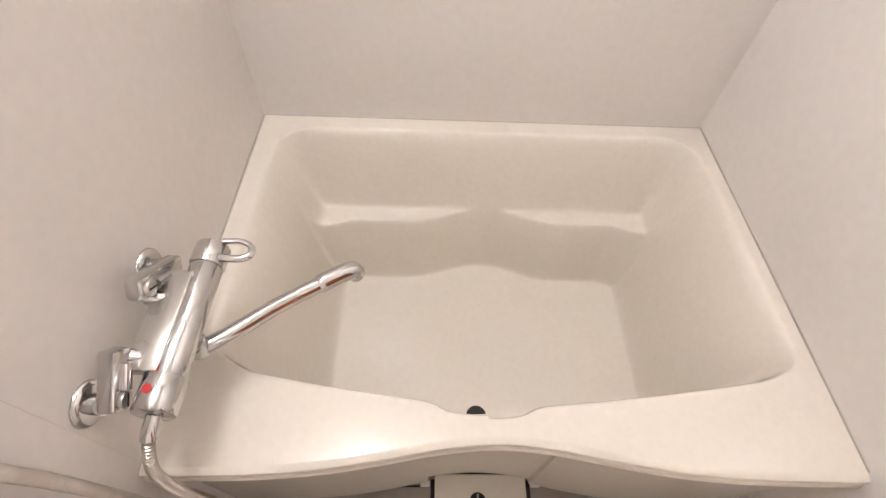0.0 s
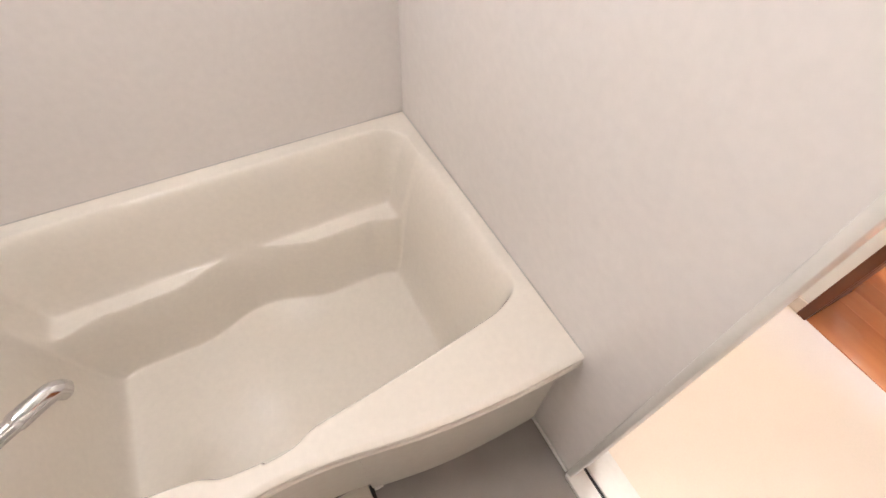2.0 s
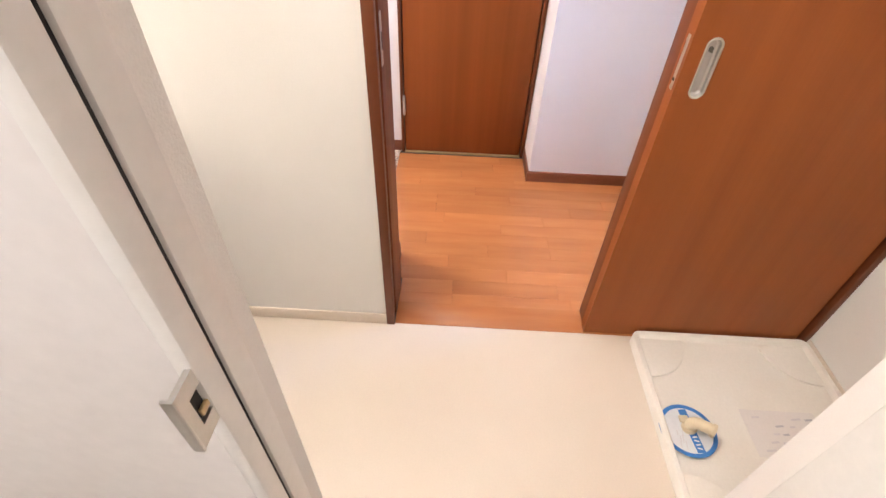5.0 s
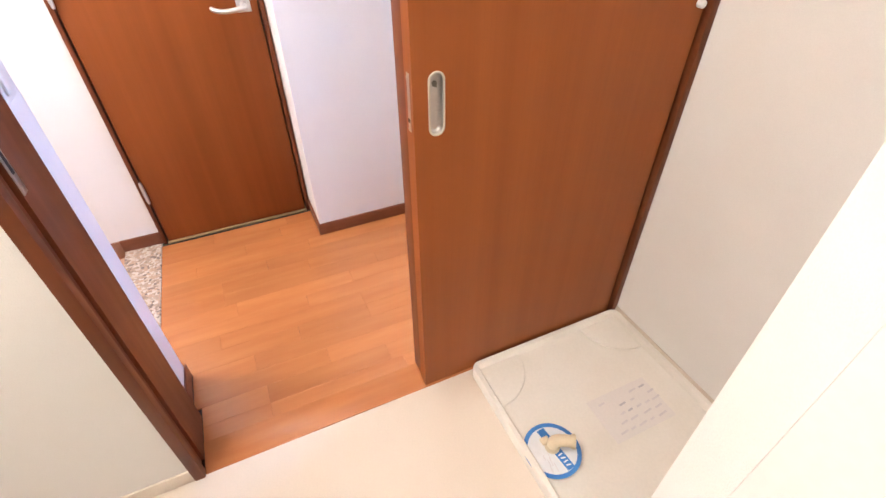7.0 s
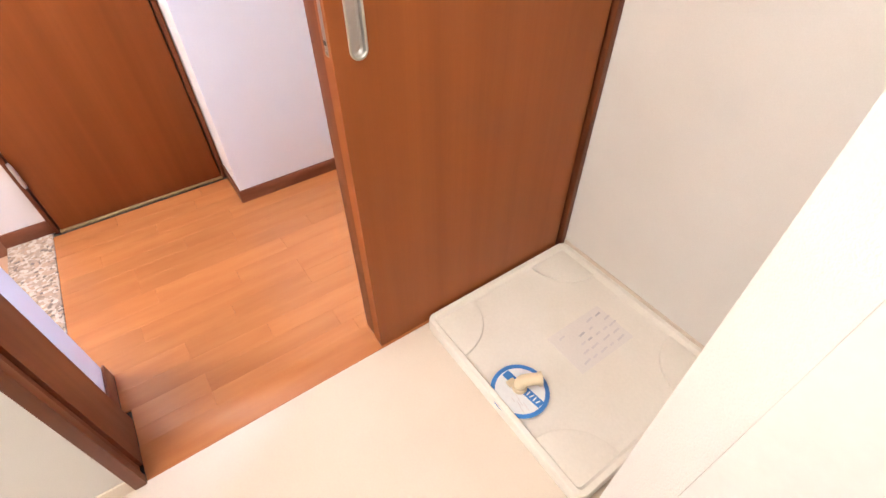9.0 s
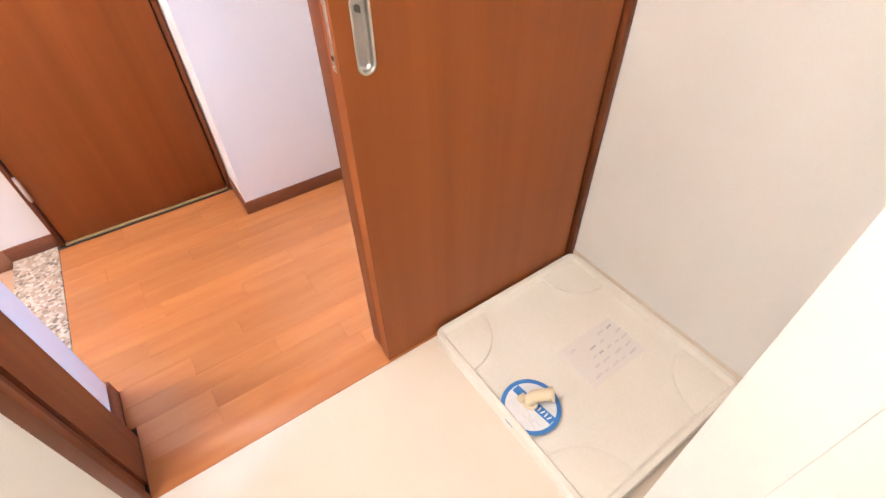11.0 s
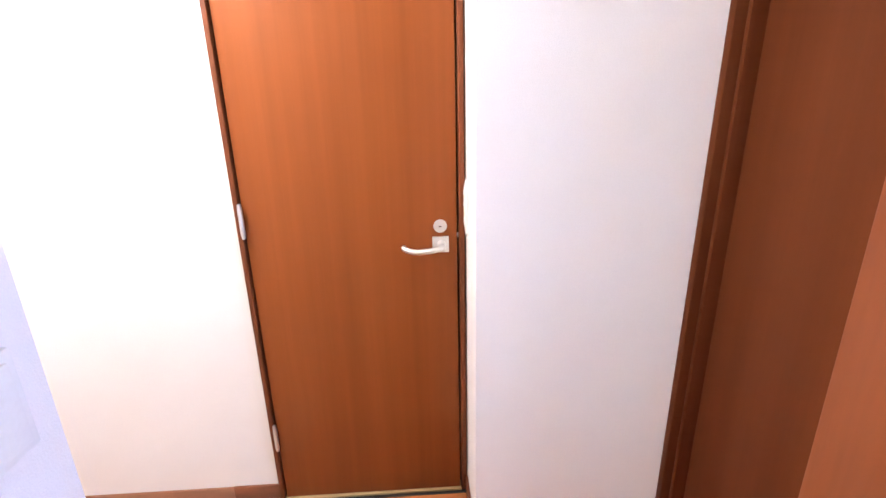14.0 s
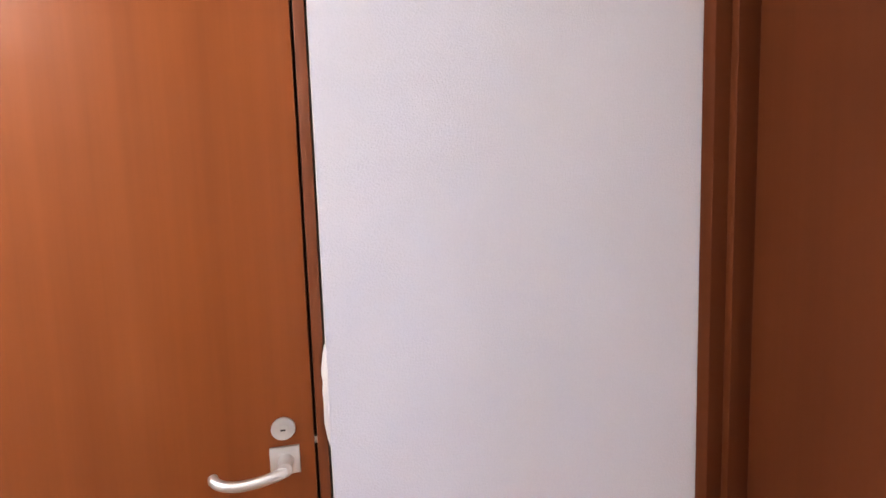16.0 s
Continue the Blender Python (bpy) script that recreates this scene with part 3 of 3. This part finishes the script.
# floor drain cover in front of the tub
cover = thing("drain_cover", (-1.365, 0.05, 0.0), "cream resin drain cover in the bathroom floor", "drain cover")
part("gap", box(-1.4705, -1.4625, -0.09, 0.142, 0.0005, 0.006), DARK, cover, "dark gap beside the cover")
part("gap", box(-1.2675, -1.2595, -0.09, 0.142, 0.0005, 0.006), DARK, cover, "dark gap beside the cover")
part("gap", box(-1.590, -1.492, 0.1270, 0.1310, 0.0003, 0.0022), DARK, cover, "dark joint line in the floor")
part("plate", box(-1.462, -1.268, -0.09, 0.152, 0.001, 0.012, 0.004), APRON, cover)
part("strainer", disc((-1.372, 0.100, 0.010), (0, 0, 1), 0.017, 0.005, 28, 0.001), DARK, cover, "round dark strainer")
part("strainer_cross", box(-1.385, -1.359, 0.0985, 0.1015, 0.0145, 0.0162), STEEL, cover)
part("strainer_cross", box(-1.3735, -1.3705, 0.087, 0.113, 0.0145, 0.0164), STEEL, cover)
part("frame", box(-1.492, -1.472, 0.128, 0.140, 0.001, 0.008, 0.002), WHITE_FRAME, cover)
part("frame", box(-1.258, -1.238, 0.128, 0.140, 0.001, 0.008, 0.002), WHITE_FRAME, cover)

# ---- bath mixer tap ----
tap = thing("mixer_tap", (-1.87, 0.22, 0.55), "chrome wall-mounted bath mixer tap with a long spout", "tap")
AX, AZ = -1.792, 0.550
part("body", disc((AX, 0.155, AZ), (0, 1, 0), 0.0215, 0.160, 36, 0.002), CHROME, tap)
part("cover_plate", box(AX - 0.042, AX - 0.002, 0.158, 0.296, AZ + 0.006, AZ + 0.0238, 0.003), PLATE, tap, "flat grey cover plate")
part("temperature_knob", disc((AX, 0.114, AZ), (0, 1, 0), 0.0250, 0.045, 36, 0.004), CHROME, tap, "round chrome temperature knob")
part("red_mark", disc((AX - 0.004, 0.137, AZ + 0.0240), (0, 0, 1), 0.0055, 0.002, 16), RED, tap, "red dot")
part("red_mark", box(AX - 0.007, AX - 0.002, 0.157, 0.168, AZ + 0.0205, AZ + 0.0225), RED, tap, "red mark")
part("switch_knob", disc((AX, 0.314, AZ), (0, 1, 0), 0.0235, 0.036, 36, 0.003), CHROME, tap, "chrome flow switch")
loop = smooth_line([(AX + 0.016, 0.352, AZ + 0.012), (AX + 0.040, 0.354, AZ + 0.010), (AX + 0.056, 0.346, AZ + 0.009), (AX + 0.058, 0.332, AZ + 0.009), (AX + 0.044, 0.324, AZ + 0.010), (AX + 0.018, 0.324, AZ + 0.012)], 6)
part("loop_handle", tube(loop, 0.0042, 12, 1.3), CHROME, tap, "chrome loop handle")
part("spout_joint", disc((AX + 0.004, 0.215, AZ - 0.050), (0, 0, 1), 0.0155, 0.030, 28, 0.003), CHROME, tap)
spout = smooth_line([(AX + 0.004, 0.213, AZ - 0.042), (AX + 0.03, 0.232, AZ - 0.046), (AX + 0.09, 0.287, AZ - 0.054), (AX + 0.15, 0.333, AZ - 0.061)], 8)
part("spout", tube(spout, 0.0122, 20), CHROME, tap, "long chrome swivel spout")
tip = smooth_line([(AX + 0.140, 0.326, AZ - 0.060), (AX + 0.165, 0.345, AZ - 0.063), (AX + 0.186, 0.360, AZ - 0.068), (AX + 0.192, 0.364, AZ - 0.083)], 6)
part("spout_tip", tube(tip, lambda t: 0.0146 if t > 0.05 else 0.0125, 20), CHROME, tap, "chrome spout end")
for fy, tilt, y0, y1, uy in ((0.312, -36, 0.228, 0.326, 0.256), (0.126, 36, 0.118, 0.190, 0.176)):
    part("flange", disc((-1.8698, fy, 0.552), (1, 0, 0), 0.029, 0.008, 36, 0.003, 0.024), CHROME, tap, "round metal wall flange")
    part("leg", tube([Vector((-1.866, fy, 0.552)), Vector((-1.857, fy, 0.552)), Vector((-1.848, fy, 0.552))], 0.0125, 18), CHROME, tap)
    low = y0 + 0.014
    pieces = (("crank", box(-1.851, -1.828, y0, y1, 0.538, 0.568, 0.006), CHROME, "chrome crank leg"),
              ("filter", tube([Vector((-1.8255, low + 0.012 + 0.010 * k, 0.553)) for k in range(4)], 0.0062, 14), CHROME, ""),
              ("shutoff", disc((-1.829, low, 0.553), (1, 0, 0), 0.0105, 0.006, 24, 0.0015), STEEL, ""),
              ("slot", box(-1.8229, -1.8222, low - 0.008, low + 0.008, 0.5518, 0.5542), DARK, "dark screwdriver slot"))
    for name, bm, mat, label in pieces:
        bmesh.ops.rotate(bm, cent=(-1.84, fy, 0.552), matrix=Matrix.Rotation(radians(tilt), 3, "X"), verts=bm.verts[:])
        part(name, bm, mat, tap, label)
    part("union", tube([Vector((-1.842, uy, 0.572)), Vector((-1.826, uy, 0.566)), Vector((-1.806, uy, 0.558))], 0.0105, 18), CHROME, tap)

hose = thing("shower_hose", (-1.80, 0.07, 0.0), "ribbed metal shower hose hanging from the mixer tap", "shower hose")
line = smooth_line([(AX, 0.116, AZ - 0.002), (AX - 0.002, 0.090, AZ - 0.012), (-1.797, 0.066, 0.500), (-1.803, 0.060, 0.42), (-1.805, 0.062, 0.30), (-1.79, 0.062, 0.13), (-1.755, 0.055, 0.022), (-1.77, 0.045, 0.030), (-1.80, 0.040, 0.10), (-1.826, 0.046, 0.22), (-1.845, 0.045, 0.40), (-1.850, 0.038, 0.64), (-1.845, 0.0, 1.0), (-1.83, -0.05, 1.45)], 40)
line = even_steps(line, 0.0008)
part("hose", tube(line, lambda t: 0.0066 + 0.0009 * math.sin(t * (len(line) - 1) * math.tau / 5), 12), HOSE, hose)
part("nut", tube(line[:34], 0.0095, 16), CHROME, hose)

# ---- latch receiver on the bathroom door frame ----
keeper = thing("latch_keeper", (-0.862, -0.045, 1.0), "stainless latch plate on the bathroom door frame", "latch plate")
bm = bmesh.new()
box(-0.884, -0.875, -0.0480, -0.0440, 0.972, 1.034, into=bm)
box(-0.858, -0.846, -0.0480, -0.0440, 0.972, 1.034, into=bm)
box(-0.875, -0.858, -0.0480, -0.0440, 1.018, 1.034, into=bm)
box(-0.875, -0.858, -0.0480, -0.0440, 0.972, 0.988, into=bm)
part("plate", bm, STEEL, keeper)
part("edge", box(-0.8865, -0.8838, -0.0485, -0.0400, 0.971, 1.035, 0.001), STEEL, keeper)
part("pocket", box(-0.875, -0.858, -0.0440, -0.0410, 0.987, 1.019), DARK, keeper, "dark hollow of the plate")
part("tongue", box(-0.871, -0.860, -0.0475, -0.0445, 0.991, 0.998, 0.001), BRASS, keeper)

# ---- washing machine tray ----
PX0, PX1, PY0, PY1 = -0.643, -0.004, -1.4285, -0.836


def rounded(x0, x1, y0, y1, r, n=6):
    return arc(x1 - r, y1 - r, r, 0, 90, n) + arc(x0 + r, y1 - r, r, 90, 180, n) + arc(x0 + r, y0 + r, r, 180, 270, n) + arc(x1 - r, y0 + r, r, 270, 360, n)


tray = thing("washing_machine_tray", ((PX0 + PX1) / 2, (PY0 + PY1) / 2, 0.0), "cream resin washing machine tray with raised corners on the floor", "drip tray")
bm = bmesh.new()
loops = []
for inset, z in ((0.0, 0.0), (0.0, 0.037), (0.003, 0.041), (0.016, 0.041), (0.020, 0.037), (0.026, 0.022), (0.036, 0.018)):
    loops.append([bm.verts.new((x, y, z)) for x, y in rounded(PX0 + inset, PX1 - inset, PY0 + inset, PY1 - inset, max(0.03 - inset, 0.012))])
for a, b in zip(loops, loops[1:]):
    for k in range(len(a)):
        bm.faces.new((a[k], a[(k + 1) % len(a)], b[(k + 1) % len(b)], b[k]))
bm.faces.new(loops[-1])
part("pan", bm, PAN, tray)
for sx, sy in ((PX1, PY1), (PX1, PY0), (PX0, PY1), (PX0, PY0)):
    dx, dy = (-1 if sx == PX1 else 1), (-1 if sy == PY1 else 1)
    ax, ay = sx + dx * 0.021, sy + dy * 0.021
    r = 0.150
    pts = [(ax, ay)] + [(ax + dx * r * math.cos(radians(6 * k)), ay + dy * r * math.sin(radians(6 * k))) for k in range(16)]
    if dx * dy < 0:
        pts.reverse()
    part("corner_pad", prism(pts, 0.017, 0.027, "z", 0.004), PAN, tray, "raised corner pad")
part("drain_boss", disc((-0.352, -0.912, 0.018), (0, 0, 1), 0.050, 0.012, 40, 0.003), PAN, tray)

trap = thing("drain_elbow", (-0.352, -0.912, 0.03), "cream plastic drain elbow on the tray", "drain elbow")
part("collar", disc((-0.345, -0.918, 0.030), (0, 0, 1), 0.021, 0.016, 28, 0.003), PIPE, trap)
bend = smooth_line([(-0.345, -0.918, 0.040), (-0.345, -0.918, 0.058), (-0.350, -0.926, 0.070), (-0.362, -0.946, 0.073), (-0.372, -0.963, 0.073)], 6)
part("elbow", tube(bend, 0.0165, 20), PIPE, trap)
part("clip", tube([Vector((-0.3690, -0.958, 0.073)), Vector((-0.3735, -0.9655, 0.073))], 0.0195, 20), PIPE, trap)
part("handle", box(-0.338, -0.318, -0.915, -0.890, 0.046, 0.056, 0.003), PIPE, trap)

sticker = thing("drain_sticker", (-0.352, -0.912, 0.030), "round white sticker with a blue ring under the drain elbow", "sticker")
SX, SY, SZ = -0.352, -0.914, 0.0305
part("paper", disc((SX, SY, SZ), (0, 0, 1), 0.078, 0.0006, 56), STICKER, sticker)
bm = bmesh.new()
a = [bm.verts.new((x, y, SZ + 0.0012)) for x, y in arc(SX, SY, 0.080, 0, 354, 59)]
b = [bm.verts.new((x, y, SZ + 0.0012)) for x, y in arc(SX, SY, 0.068, 0, 354, 59)]
for i in range(60):
    bm.faces.new((a[i], a[(i + 1) % 60], b[(i + 1) % 60], b[i]))
part("blue_ring", bm, BLUE, sticker, "blue printed ring")


def printed(centre, along, length, width, z, mat, name, parent):
    d = Vector((along[0], along[1], 0)).normalized()
    s = Vector((-d.y, d.x, 0))
    c = Vector((centre[0], centre[1], z))
    bm = bmesh.new()
    bm.faces.new([bm.verts.new(c + d * length * i + s * width * j) for i, j in ((-0.5, -0.5), (0.5, -0.5), (0.5, 0.5), (-0.5, 0.5))])
    return part(name, bm, mat, parent)


printed((SX, SY - 0.010), (-1.0, -0.12), 0.130, 0.024, SZ + 0.0010, BLUE, "blue_band", sticker)
for k in range(4):
    printed((SX - 0.020 - 0.011 * k, SY - 0.0125 - 0.0013 * k), (-0.2 if k % 2 else 0.15, -1.0), 0.014, 0.004, SZ + 0.0016, STICKER, "letter_bar", sticker)
for k in range(6):
    printed((SX - 0.045 + 0.018 * (k % 3), SY + 0.018 + 0.011 * (k // 3) + 0.004 * (k % 2)), (-1.0, 0.12), 0.026 - 0.002 * k, 0.0022, SZ + 0.0016, FAINT, "text_bar", sticker)

note = thing("instruction_sheet", (-0.34, -1.21, 0.02), "thin pale instruction sheet lying in the tray", "paper sheet")
part("sheet", box(-0.412, -0.268, -1.318, -1.098, 0.0184, 0.0190), SHEET, note)
rng = random.Random(5)
for r in range(5):
    y = -1.125
    while y > -1.295:
        w = rng.uniform(0.012, 0.032)
        if rng.random() < 0.75:
            printed((-0.292 - 0.025 * r, y - w / 2), (0.12, -1), w, 0.006, 0.0196, INK if rng.random() < 0.03 else FAINT, "text_bar", note)
        y -= w + rng.uniform(0.008, 0.02)

# ---- washroom fittings at the hall wall ----
rail = thing("towel_rail", (-0.03, 0.32, 1.22), "white towel rail on the washroom wall", "towel rail")
part("bar", tube([Vector((-0.058, 0.20 + 0.05 * k, 1.225)) for k in range(9)], 0.010, 16), PLASTIC, rail)
for y in (0.205, 0.595):
    part("bracket", disc((0.0, y, 1.225), (-1, 0, 0), 0.021, 0.012, 28, 0.003), PLASTIC, rail)
    part("post", disc((-0.01, y, 1.225), (-1, 0, 0), 0.013, 0.052, 20, 0.002), PLASTIC, rail)

basin_unit = thing("vanity_unit", (-0.25, 0.85, 0.0), "white washbasin unit with a thin counter edge", "washbasin")
part("cabinet", box(-0.46, -0.012, 0.66, 1.195, 0.0, 0.66, 0.004), PLASTIC, basin_unit)
part("counter", box(-0.50, -0.008, 0.53, 1.198, 0.69, 0.735, 0.010), PLASTIC, basin_unit)
part("apron", box(-0.48, -0.010, 0.60, 1.196, 0.6605, 0.6895, 0.004), PLASTIC, basin_unit)

# ---- hall fittings ----
switch = thing("light_switch", (0.282, 0.001, 1.015), "white wide rocker light switch on the wall end", "light switch")
part("plate", box(0.247, 0.317, -0.0070, 0.003, 0.955, 1.075, 0.004), PLASTIC, switch)
part("rocker", box(0.260, 0.304, -0.0125, -0.0065, 0.967, 1.063, 0.003), PLASTIC, switch)

patch = thing("wall_patch", (1.14, -0.567, 1.02), "torn wallpaper edge with pale filler beside the toilet door casing", "wall damage")
rng = random.Random(3)
edge = [(-0.5665 + 0.0065 * min(1.0, 1.5 * math.sin(math.pi * (k + 0.5) / 14)) + rng.uniform(-0.0010, 0.0010), 0.936 + 0.0122 * k) for k in range(14)]
part("flap", prism([(-0.5690, 0.934), *edge, (-0.5690, 1.100)], 1.122, 1.1515, "x", 0.0006), HALL_PAPER, patch, "lifted white wallpaper edge")
for z, w in ((0.990, 0.022), (1.045, 0.018)):
    part("tear", prism([(1.134, z), (1.146, z + 0.002), (1.149, z + w), (1.140, z + w + 0.003), (1.136, z + w * 0.5)], -0.5612, -0.5598, "y"), PUTTY, patch, "brownish torn spot")

# ---- hall floor boards ----
rng = random.Random(11)
hall_floor = structure("floor_hall", box(0.0985, 0.12, -0.68, -0.03, -0.006, -0.0055), DARK, "orange brown wooden board floor of the hall", "floor")
STRIP = 0.0705
joints = {0: (-0.222, -0.66), 1: (-0.222, -0.62), 2: (-0.43,), 3: (-0.20, -0.79), 4: (-0.36, -0.616), 5: (-0.10, -0.616), 6: (-0.42, -0.88), 7: (-0.17, -0.61), 8: (-0.13, -0.74), 9: (-0.13, -0.47, -0.90), 10: (-0.31,), 11: (-0.04, -0.50), 12: (-0.24,), 13: (-0.40,), 14: (-0.12, -0.44)}
for r in range(15):
    x0 = 0.0985 if r == 0 else 0.081 + STRIP * r
    x1 = min(0.081 + STRIP * (r + 1), 1.1535)
    if x1 - x0 < 0.004:
        continue
    ends = [0.0905, *sorted(joints[r], reverse=True), -1.150]
    for y1, y0 in zip(ends, ends[1:]):
        top = y1
        if x0 < 0.352:
            top = min(top, -0.0055 if x0 > 0.18 else -0.0265)
        if x1 > 0.927 and y1 > -0.56 and y0 < -0.56:
            y0 = min(y0, -0.60)
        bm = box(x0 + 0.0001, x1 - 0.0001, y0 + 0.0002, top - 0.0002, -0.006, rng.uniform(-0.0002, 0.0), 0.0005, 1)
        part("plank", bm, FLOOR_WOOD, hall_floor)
